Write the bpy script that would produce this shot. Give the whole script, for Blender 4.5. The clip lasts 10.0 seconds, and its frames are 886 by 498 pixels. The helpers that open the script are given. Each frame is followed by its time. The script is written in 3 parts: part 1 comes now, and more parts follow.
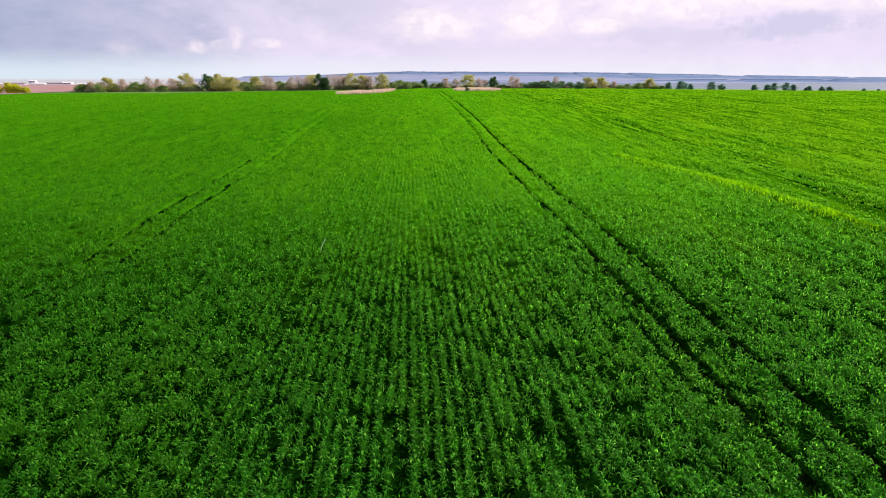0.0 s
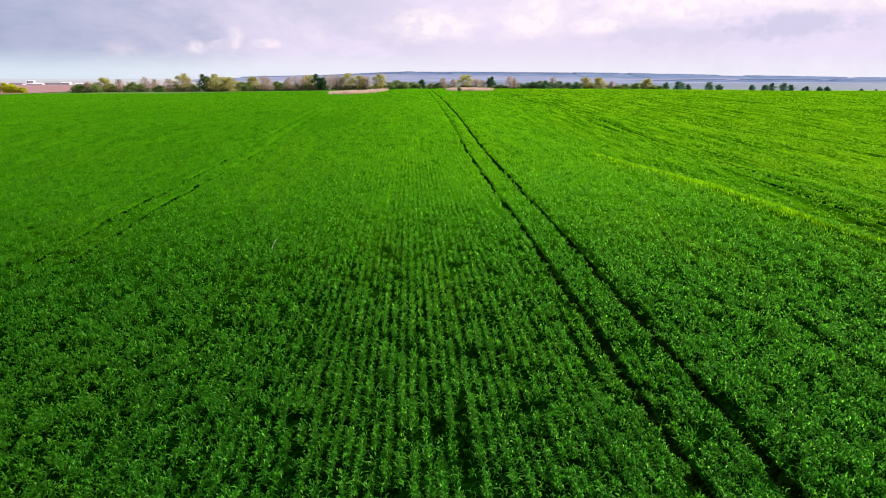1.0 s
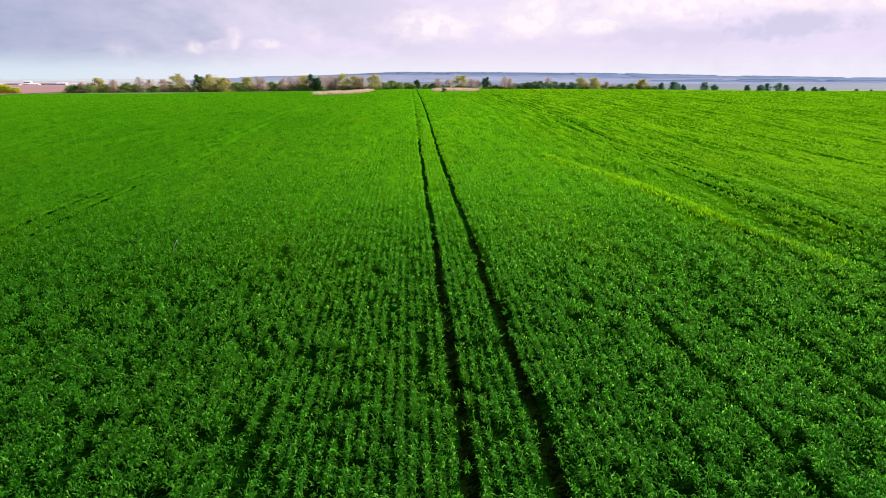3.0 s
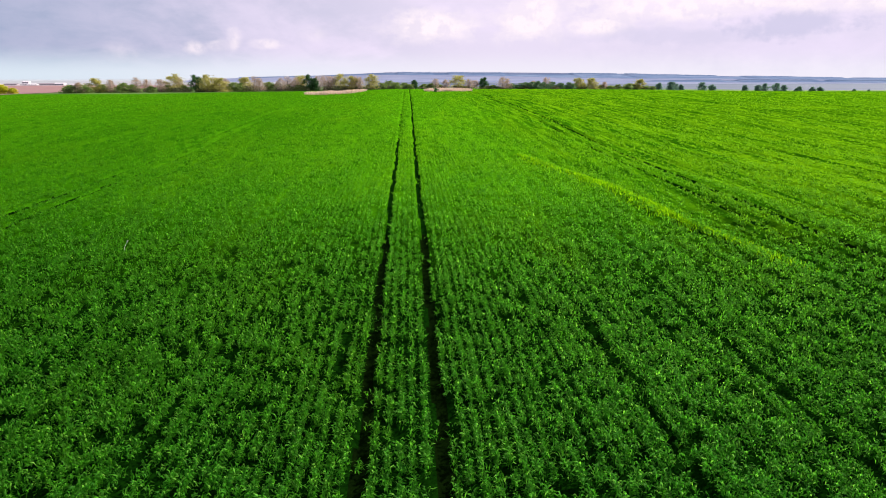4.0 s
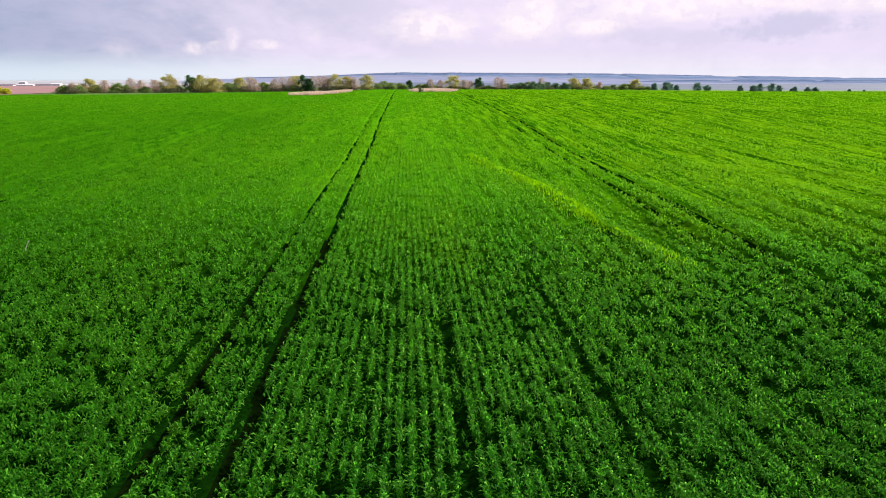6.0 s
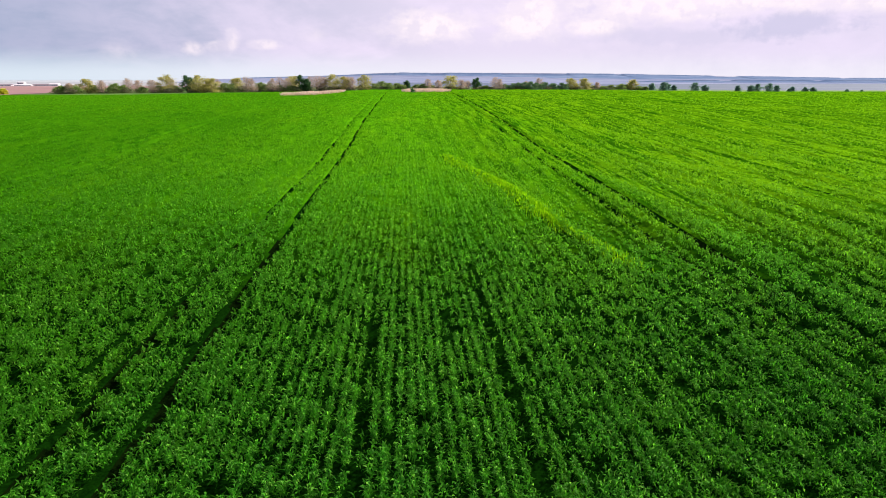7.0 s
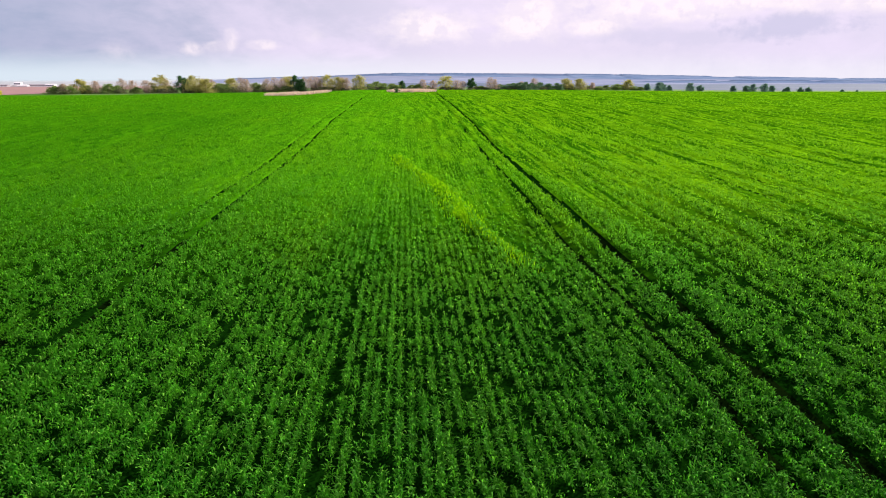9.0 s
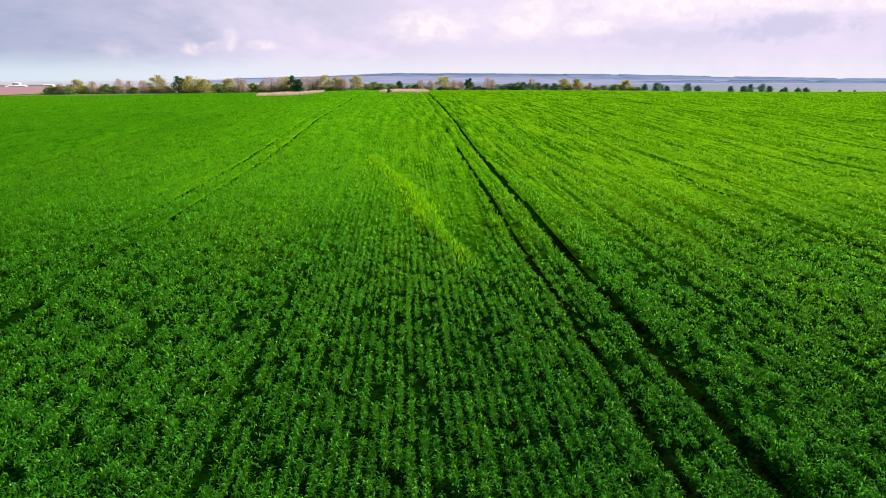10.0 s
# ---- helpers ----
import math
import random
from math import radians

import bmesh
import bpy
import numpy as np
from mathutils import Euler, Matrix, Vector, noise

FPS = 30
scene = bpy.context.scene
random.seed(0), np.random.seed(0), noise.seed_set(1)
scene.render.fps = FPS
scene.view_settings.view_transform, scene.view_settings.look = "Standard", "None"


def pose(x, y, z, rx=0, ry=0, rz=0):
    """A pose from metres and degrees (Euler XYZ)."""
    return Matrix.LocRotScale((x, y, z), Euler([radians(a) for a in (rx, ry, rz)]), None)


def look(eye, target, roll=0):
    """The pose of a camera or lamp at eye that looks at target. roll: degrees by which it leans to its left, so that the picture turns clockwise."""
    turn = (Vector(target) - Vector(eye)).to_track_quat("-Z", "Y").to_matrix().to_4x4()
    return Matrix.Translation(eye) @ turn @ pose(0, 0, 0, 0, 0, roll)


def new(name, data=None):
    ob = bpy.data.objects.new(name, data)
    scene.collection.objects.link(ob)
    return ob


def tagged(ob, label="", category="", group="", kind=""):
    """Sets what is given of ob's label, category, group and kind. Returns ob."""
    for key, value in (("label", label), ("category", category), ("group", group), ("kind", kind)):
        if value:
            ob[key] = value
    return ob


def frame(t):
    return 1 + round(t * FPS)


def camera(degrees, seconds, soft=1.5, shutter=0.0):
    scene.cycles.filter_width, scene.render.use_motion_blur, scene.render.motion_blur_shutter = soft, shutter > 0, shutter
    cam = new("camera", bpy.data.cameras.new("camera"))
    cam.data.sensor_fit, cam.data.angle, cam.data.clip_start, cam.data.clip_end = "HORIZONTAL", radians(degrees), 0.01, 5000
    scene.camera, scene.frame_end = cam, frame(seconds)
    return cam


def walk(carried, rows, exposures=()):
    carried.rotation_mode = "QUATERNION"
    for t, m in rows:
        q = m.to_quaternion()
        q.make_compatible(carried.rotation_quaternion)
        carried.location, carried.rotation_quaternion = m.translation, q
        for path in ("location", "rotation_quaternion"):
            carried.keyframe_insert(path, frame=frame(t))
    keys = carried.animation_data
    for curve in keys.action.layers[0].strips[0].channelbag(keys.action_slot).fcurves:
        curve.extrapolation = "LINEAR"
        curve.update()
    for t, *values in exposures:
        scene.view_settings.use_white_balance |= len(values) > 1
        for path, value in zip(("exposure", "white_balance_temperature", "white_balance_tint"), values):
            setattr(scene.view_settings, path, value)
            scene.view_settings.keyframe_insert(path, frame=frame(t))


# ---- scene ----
# ---- camera: a drone that slides sideways over the field ----
SPEED, YAW, TILT, EYE_Z, ROLL = 2.4, 3.15, 15.43, 8.5, -0.0067
cam = camera(70, 10.0, soft=1.0)


def drone(t):
    s = SPEED * t
    a = radians(YAW)
    return pose(s * math.cos(a), -s * math.sin(a), EYE_Z, 90 - TILT + 0.014 * (t - 5), 0, -YAW - 0.044 * (t - 5)) @ pose(0, 0, 0, 0, 0, ROLL * (t - 5))


walk(cam, [(t, drone(t)) for t in (0.0, 1.0, 2.0, 3.0, 4.0, 5.0, 6.0, 7.0, 8.0, 9.0, 10.0)], exposures=((0.0, 1.05), (10.0, 1.05)))

# ---- world, sun ----
SUN_AZ, SUN_EL = 48.0, 34.0  # degrees to the right of the rows, and up
world = bpy.data.worlds.new("sky")
scene.world = world
world.use_nodes = True


class Nodes:
    """A short way to write node trees."""

    def __init__(self, tree):
        self.t = tree
        tree.nodes.clear()

    def put(self, sort, **settings):
        n = self.t.nodes.new(sort)
        ins = settings.pop("ins", {})
        for k, v in settings.items():
            setattr(n, k, v)
        for k, v in ins.items():
            self.set(n, k, v)
        return n

    def set(self, n, k, v):
        if isinstance(v, bpy.types.NodeSocket):
            self.t.links.new(v, n.inputs[k])
        else:
            n.inputs[k].default_value = v

    def math(self, op, a, b=0.0, c=0.0, clamp=False):
        n = self.put("ShaderNodeMath", operation=op, use_clamp=clamp)
        for i, v in enumerate((a, b, c)):
            self.set(n, i, v)
        return n.outputs[0]

    def mix(self, f, a, b, blend="MIX"):
        n = self.put("ShaderNodeMix", data_type="RGBA", blend_type=blend)
        self.set(n, 0, f)
        self.set(n, 6, a)
        self.set(n, 7, b)
        return n.outputs[2]

    def ramp(self, v, *stops):
        n = self.put("ShaderNodeValToRGB")
        e = n.color_ramp.elements
        while len(e) < len(stops):
            e.new(0.5)
        for i, (p, c) in enumerate(stops):
            e[i].position, e[i].color = p, c if len(c) == 4 else (*c, 1)
        self.set(n, 0, v)
        return n.outputs[0]

    def noise(self, vec, scale, detail=4.0, rough=0.55, distort=0.0):
        n = self.put("ShaderNodeTexNoise", ins={"Scale": scale, "Detail": detail, "Roughness": rough, "Distortion": distort})
        self.set(n, "Vector", vec)
        return n.outputs[0]

    def step(self, v, lo, hi):
        n = self.put("ShaderNodeMapRange", interpolation_type="SMOOTHSTEP")
        for k, x in zip(range(5), (v, lo, hi, 0.0, 1.0)):
            self.set(n, k, x)
        return n.outputs[0]

    def xyz(self, x, y, z):
        n = self.put("ShaderNodeCombineXYZ")
        for k, v in enumerate((x, y, z)):
            self.set(n, k, v)
        return n.outputs[0]


def make_sky():
    g = Nodes(world.node_tree)
    sky = g.put("ShaderNodeTexSky", sky_type="NISHITA", sun_disc=False, sun_elevation=radians(SUN_EL), sun_rotation=radians(SUN_AZ))
    coord = g.put("ShaderNodeTexCoord")
    turn = g.put("ShaderNodeVectorRotate", rotation_type="Z_AXIS", ins={"Angle": radians(YAW)})
    g.set(turn, "Vector", coord.outputs["Generated"])
    d = g.put("ShaderNodeSeparateXYZ")
    g.set(d, 0, turn.outputs[0])
    az = g.math("ARCTAN2", d.outputs[0], d.outputs[1])
    el = g.math("ARCSINE", d.outputs[2])
    # clouds are stretched along the horizon
    p = g.xyz(az, g.math("MULTIPLY", el, 2.2), 0.0)
    wide = g.noise(p, 3.2, 6, 0.55, 0.4)
    fine = g.noise(p, 22.0, 5, 0.6, 0.3)
    wob = g.noise(p, 16.0, 4, 0.6)
    wob2 = g.noise(g.xyz(az, el, 3.7), 40.0, 4, 0.6)

    def bank(a, e, ra, re, soft=0.6, rag=1.0):
        """A cloud about az a, el e (radians) of half sizes ra, re, with a ragged outline."""
        u = g.math("DIVIDE", g.math("SUBTRACT", az, a), ra)
        v = g.math("DIVIDE", g.math("SUBTRACT", el, e), re)
        r = g.math("SQRT", g.math("ADD", g.math("MULTIPLY", u, u), g.math("MULTIPLY", v, v)))
        r = g.math("ADD", r, g.math("MULTIPLY", g.math("SUBTRACT", wob, 0.5), 2.0 * rag))
        r = g.math("ADD", r, g.math("MULTIPLY", g.math("SUBTRACT", wob2, 0.5), 2.2 * rag))
        return g.math("SUBTRACT", 1.0, g.step(r, 1.0 - soft, 1.0 + soft))

    # layered veil: greyer blue towards the left, pale lilac to the right
    side = g.step(az, -0.68, 0.12)
    veil = g.mix(side, (0.265, 0.36, 0.54, 1), (0.84, 0.755, 0.94, 1))
    veil = g.mix(g.math("MULTIPLY", g.step(g.math("ADD", wide, g.math("MULTIPLY", fine, 0.25)), 0.52, 0.80), g.math("ADD", 0.25, g.math("MULTIPLY", side, 0.6))), veil, (0.96, 0.83, 1.04, 1))
    # pale band over the horizon
    low = g.math("SUBTRACT", 1.0, g.step(el, 0.0, 0.04))
    veil = g.mix(g.math("MULTIPLY", low, 0.85), veil, g.mix(side, (0.78, 0.88, 0.97, 1), (0.90, 0.87, 0.97, 1)))
    puffs = None
    for a, e, ra, re, w in ((-0.020, 0.070, 0.060, 0.019, 0.9), (0.125, 0.078, 0.046, 0.026, 1.0), (0.220, 0.067, 0.036, 0.012, 0.9),
                            (0.33, 0.094, 0.13, 0.020, 0.95), (0.56, 0.094, 0.10, 0.014, 1.0), (-0.305, 0.047, 0.009, 0.013, 0.55), (-0.325, 0.041, 0.016, 0.007, 0.4),
                            (-0.262, 0.042, 0.020, 0.006, 0.5), (-0.360, 0.036, 0.013, 0.008, 0.45), (-0.452, 0.031, 0.020, 0.013, 0.16), (-0.19, 0.056, 0.018, 0.010, 0.2)):
        b = g.math("MULTIPLY", bank(a, e, ra, re, 0.6, 1.0 if ra > 0.03 else 0.9), w)
        puffs = b if puffs is None else g.math("MAXIMUM", puffs, b)
    billow = g.math("ADD", 0.45, g.step(wob2, 0.38, 0.62))
    col = g.mix(g.math("MINIMUM", g.math("MULTIPLY", puffs, billow), 1.0), veil, (1.06, 0.935, 1.00, 1))
    grey = g.math("MAXIMUM", g.math("MULTIPLY", bank(0.52, 0.040, 0.22, 0.030, 0.9), 0.32), g.math("MAXIMUM", bank(0.47, 0.062, 0.085, 0.015), g.math("MULTIPLY", bank(0.36, 0.052, 0.13, 0.012), 0.5)))
    col = g.mix(g.math("MULTIPLY", grey, 0.7), col, (0.60, 0.585, 0.80, 1))
    # clear sky shows through towards the zenith
    over = g.math("MULTIPLY", g.step(el, 0.3, 1.2), 0.6)
    clouds = g.put("ShaderNodeBackground", ins={"Color": col, "Strength": 0.482})
    clear = g.put("ShaderNodeBackground", ins={"Color": sky.outputs[0], "Strength": 0.072})
    both = g.put("ShaderNodeMixShader", ins={0: over, 1: clouds.outputs[0], 2: clear.outputs[0]})
    out = g.put("ShaderNodeOutputWorld")
    g.set(out, 0, both.outputs[0])


make_sky()
sun_data = bpy.data.lights.new("sun", "SUN")
sun_data.energy, sun_data.angle, sun_data.color = 4.7, radians(1.0), (1.0, 0.93, 0.82)
sun = new("sun", sun_data)
sun.matrix_world = look((0, 0, 200), (-100 * math.sin(radians(SUN_AZ)), -100 * math.cos(radians(SUN_AZ)), 200 - 100 * math.tan(radians(SUN_EL))))


# ---- materials ----
def surface(name, colour, rough=0.6, spec=0.3, bump=None, through_light=0.0, through_colour=None, sheen=0.0):
    """colour(g, coord) gives the base colour; bump(g, coord) a height with its strength and distance."""
    m = bpy.data.materials.new(name)
    m.use_nodes = True
    g = Nodes(m.node_tree)
    co = g.put("ShaderNodeTexCoord").outputs["Object"]
    c = colour(g, co)
    b = g.put("ShaderNodeBsdfPrincipled", ins={"Base Color": c, "Roughness": rough, "Specular IOR Level": spec})
    if bump:
        h, s, dist = bump(g, co)
        bn = g.put("ShaderNodeBump", ins={"Height": h, "Strength": s, "Distance": dist})
        g.set(b, "Normal", bn.outputs[0])
    end = b.outputs[0]
    if through_light:
        tr = g.put("ShaderNodeBsdfTranslucent", ins={"Color": through_colour(g, co) if through_colour else c})
        end = g.put("ShaderNodeMixShader", ins={0: through_light, 1: end, 2: tr.outputs[0]}).outputs[0]
    if sheen:
        gl = g.put("ShaderNodeBsdfGlossy", ins={"Color": (0.50, 1.0, 0.35, 1), "Roughness": 0.5})
        end = g.put("ShaderNodeMixShader", ins={0: sheen, 1: end, 2: gl.outputs[0]}).outputs[0]
    out = g.put("ShaderNodeOutputMaterial")
    g.set(out, 0, end)
    return m


def island(g):
    return g.put("ShaderNodeNewGeometry").outputs["Random Per Island"]


def stretch(g, co, x, y, z):
    n = g.put("ShaderNodeMapping", ins={"Scale": (x, y, z)})
    g.set(n, "Vector", co)
    return n.outputs[0]


def patches(g, co):
    """Slow random change between fresh and yellower growth, and a yellow cast to the east."""
    d = g.put("ShaderNodeSeparateXYZ")
    g.set(d, 0, co)
    # yellower to the east: sunlight coming through the leaves put into the colour
    dry = g.math("MULTIPLY", g.step(d.outputs[0], 10.0, 50.0), g.math("ADD", 0.04, g.math("MULTIPLY", g.step(d.outputs[1], 12.0, 48.0), 0.22)))
    return g.math("ADD", g.math("ADD", 0.22, g.math("MULTIPLY", g.noise(stretch(g, co, 1.0, 0.35, 1.0), 0.14, 5, 0.62), 0.5)), dry)


def darker_crop(g, co):
    """Darker crop: the west, where duller light is put into the colour, and a patch to the east."""
    d = g.put("ShaderNodeVectorMath", operation="DISTANCE", ins={1: (32.0, 11.0, 0.0)})
    g.set(d, 0, co)
    p = g.put("ShaderNodeSeparateXYZ")
    g.set(p, 0, co)
    west = g.math("MULTIPLY", g.math("SUBTRACT", 1.0, g.step(p.outputs[0], -22.0, 19.0)), g.math("SUBTRACT", 1.15, g.math("MULTIPLY", g.step(p.outputs[1], 60.0, 200.0), 0.5)))
    return g.math("MAXIMUM", west, g.math("MULTIPLY", 0.8, g.math("SUBTRACT", 1.0, g.step(g.math("ADD", d.outputs["Value"], g.math("MULTIPLY", g.noise(co, 0.3, 3), 8.0)), 8.0, 20.0))))


def far_brightening(g, co):
    """Paler, yellower colour towards the crest of the field: the brightness of sunlit leaf tips put into it."""
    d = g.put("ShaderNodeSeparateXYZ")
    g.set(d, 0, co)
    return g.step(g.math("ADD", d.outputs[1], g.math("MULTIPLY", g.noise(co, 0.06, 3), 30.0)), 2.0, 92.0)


def blade_colour(g, co):
    # leaf tones spread wide: shade and glints put into the colour
    c = g.ramp(island(g), (0.0, (0.001, 0.026, 0.003)), (0.5, (0.0035, 0.058, 0.006)), (0.75, (0.018, 0.165, 0.010)), (0.9, (0.11, 0.43, 0.03)), (1.0, (0.28, 0.62, 0.08)))
    plants = g.step(g.noise(co, 3.6, 3, 0.6), 0.36, 0.64)
    c = g.mix(g.math("MULTIPLY", plants, 0.35), c, (0.040, 0.20, 0.004, 1))
    c = g.mix(g.math("MULTIPLY", far_brightening(g, co), 0.90), c, (0.080, 0.24, 0.004, 1))
    c = g.mix(g.math("MULTIPLY", g.step(patches(g, co), 0.42, 0.76), 0.6), c, (0.12, 0.27, 0.003, 1))
    return g.mix(g.math("MULTIPLY", darker_crop(g, co), 0.45), c, (0.006, 0.070, 0.003, 1))


def blade_glow(g, co):
    """The light that leaves let through."""
    c = g.ramp(island(g), (0, (0.006, 0.12, 0.010)), (0.5, (0.018, 0.25, 0.015)), (0.82, (0.12, 0.66, 0.03)), (1, (0.44, 0.99, 0.10)))
    plants = g.step(g.noise(co, 3.6, 3, 0.6), 0.36, 0.64)
    c = g.mix(g.math("MULTIPLY", plants, 0.32), c, (0.15, 0.68, 0.010, 1))
    c = g.mix(g.math("MULTIPLY", far_brightening(g, co), 0.90), c, (0.165, 0.45, 0.006, 1))
    c = g.mix(g.math("MULTIPLY", g.step(patches(g, co), 0.42, 0.76), 0.6), c, (0.29, 0.56, 0.005, 1))
    return g.mix(g.math("MULTIPLY", darker_crop(g, co), 0.45), c, (0.03, 0.22, 0.003, 1))


def canopy_colour(g, co, unshaded=False):
    d = g.put("ShaderNodeSeparateXYZ")
    g.set(d, 0, co)
    east = g.step(d.outputs[0], 8.0, 34.0)
    c = g.ramp(g.noise(co, 7.0, 4, 0.7), (0.36, (0.006, 0.060, 0.001)), (0.64, (0.020, 0.130, 0.002)))
    c = g.mix(g.math("MULTIPLY", far_brightening(g, co), 0.7), c, (0.090, 0.29, 0.003, 1))
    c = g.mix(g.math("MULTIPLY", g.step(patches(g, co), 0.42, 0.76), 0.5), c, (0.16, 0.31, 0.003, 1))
    # weak drill rows and lumps: shade in the furrows and gaps put into the colour
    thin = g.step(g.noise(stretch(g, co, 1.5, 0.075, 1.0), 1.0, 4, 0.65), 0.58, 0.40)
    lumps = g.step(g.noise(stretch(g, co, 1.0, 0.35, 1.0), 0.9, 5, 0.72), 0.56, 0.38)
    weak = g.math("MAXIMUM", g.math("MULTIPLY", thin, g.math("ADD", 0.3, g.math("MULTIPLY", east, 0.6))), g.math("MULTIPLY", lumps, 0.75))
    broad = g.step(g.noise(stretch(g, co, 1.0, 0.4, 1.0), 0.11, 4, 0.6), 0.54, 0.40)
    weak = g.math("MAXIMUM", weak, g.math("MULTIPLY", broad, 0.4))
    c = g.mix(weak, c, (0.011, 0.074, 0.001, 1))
    c = g.mix(g.math("MULTIPLY", darker_crop(g, co), 0.45), c, (0.007, 0.065, 0.001, 1))
    if unshaded:
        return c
    # near the drone: shade among the lowest leaves and soil put into the colour
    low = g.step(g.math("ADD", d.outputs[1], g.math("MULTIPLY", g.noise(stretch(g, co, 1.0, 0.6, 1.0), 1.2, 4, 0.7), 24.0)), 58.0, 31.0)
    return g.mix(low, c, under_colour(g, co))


# near-black: shade between the plants put into the colour of lower leaves
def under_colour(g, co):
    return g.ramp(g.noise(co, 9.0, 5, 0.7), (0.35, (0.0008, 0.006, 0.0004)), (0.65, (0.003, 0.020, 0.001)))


# far darker than bare soil: shade in the wheel tracks put into it
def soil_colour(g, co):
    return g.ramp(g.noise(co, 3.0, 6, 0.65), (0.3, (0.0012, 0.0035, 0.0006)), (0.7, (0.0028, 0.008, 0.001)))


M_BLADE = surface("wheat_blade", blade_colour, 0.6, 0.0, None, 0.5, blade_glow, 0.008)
# brighter than the wheat: sunlight on the bank's crest put into the colour
M_LIT_BANK = surface("sunlit_bank_blade", lambda g, co: g.ramp(island(g), (0.0, (0.05, 0.20, 0.002)), (0.6, (0.08, 0.26, 0.002)), (1.0, (0.14, 0.32, 0.006))), 0.6, 0.0, None, 0.5, lambda g, co: g.ramp(island(g), (0, (0.16, 0.48, 0.003)), (1, (0.34, 0.64, 0.006))))
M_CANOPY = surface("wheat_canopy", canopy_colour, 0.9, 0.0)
M_FIELD = surface("unshaded_wheat_canopy", lambda g, co: canopy_colour(g, co, True), 0.9, 0.0)
M_UNDER = surface("shaded_lower_leaves", under_colour, 0.9, 0.0)
M_SOIL = surface("shaded_soil", soil_colour, 0.9, 0.0, lambda g, co: (g.noise(co, 8.0, 6, 0.7), 0.6, 0.06))
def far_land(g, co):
    """Pale plain to the west, bluish valley to the east, with haze put into the colour."""
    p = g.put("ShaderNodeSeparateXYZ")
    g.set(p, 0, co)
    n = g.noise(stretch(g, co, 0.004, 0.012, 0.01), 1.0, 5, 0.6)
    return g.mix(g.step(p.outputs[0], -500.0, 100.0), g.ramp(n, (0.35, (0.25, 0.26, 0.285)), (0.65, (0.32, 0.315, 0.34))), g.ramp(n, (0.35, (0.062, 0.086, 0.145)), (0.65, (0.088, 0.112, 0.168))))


M_FAR_GROUND = surface("hazy_far_land", far_land, 0.9, 0.1)
M_MEADOW = surface("rough_meadow", lambda g, co: g.ramp(g.noise(stretch(g, co, 0.05, 0.05, 0.05), 1.0, 6, 0.65), (0.35, (0.05, 0.11, 0.015)), (0.65, (0.09, 0.16, 0.03))), 0.9, 0.1)
M_PLOUGHED = surface("ploughed_earth", lambda g, co: g.ramp(g.noise(stretch(g, co, 0.02, 0.2, 1), 1.0, 5, 0.6), (0.3, (0.21, 0.115, 0.115)), (0.7, (0.29, 0.17, 0.165))), 0.9, 0.1)


def leafy(name, dark, mid, light, see=0.3):
    return surface(name, lambda g, co: g.ramp(island(g), (0.0, dark), (0.5, mid), (1.0, light)), 0.6, 0.2, None, see)


M_BARK = surface("bark", lambda g, co: g.ramp(g.noise(stretch(g, co, 1, 1, 0.2), 3.0, 5, 0.6), (0.3, (0.10, 0.075, 0.065)), (0.7, (0.24, 0.18, 0.16))), 0.9, 0.1)
M_CROWN = {
    "yellow": leafy("young_leaves", (0.28, 0.28, 0.07), (0.42, 0.39, 0.11), (0.54, 0.49, 0.16), 0.45),
    "pink": leafy("budding_twigs", (0.34, 0.25, 0.18), (0.44, 0.33, 0.25), (0.54, 0.42, 0.32), 0.4),
    "dark": leafy("dark_leaves", (0.025, 0.08, 0.025), (0.05, 0.13, 0.04), (0.08, 0.18, 0.05), 0.4),
    "bush": leafy("bush_leaves", (0.10, 0.16, 0.04), (0.17, 0.25, 0.06), (0.26, 0.34, 0.09), 0.4),
    # shade at the trees' foot put into the colour of these bushes
    "under": leafy("shaded_undergrowth", (0.08, 0.10, 0.045), (0.14, 0.15, 0.07), (0.20, 0.20, 0.09), 0.3),
    "hedge": leafy("hedge_leaves", (0.065, 0.13, 0.065), (0.10, 0.19, 0.085), (0.16, 0.26, 0.10), 0.4),
    "gold": leafy("blossom_bush_leaves", (0.30, 0.34, 0.01), (0.48, 0.50, 0.02), (0.62, 0.58, 0.04), 0.45),
    # bluish haze put into the leaf colour of the far trees
    "blue": leafy("hazed_leaves", (0.10, 0.19, 0.15), (0.15, 0.26, 0.19), (0.20, 0.33, 0.23), 0.4),
}
M_STALK = surface("bleached_stalk", lambda g, co: g.ramp(g.noise(co, 12.0, 4), (0.3, (0.62, 0.58, 0.48)), (0.7, (0.80, 0.77, 0.68))), 0.7, 0.1)
M_REED = surface("dry_reed", lambda g, co: g.ramp(island(g), (0.0, (0.58, 0.45, 0.35)), (1.0, (0.70, 0.56, 0.45))), 0.8, 0.1, None, 0.3)


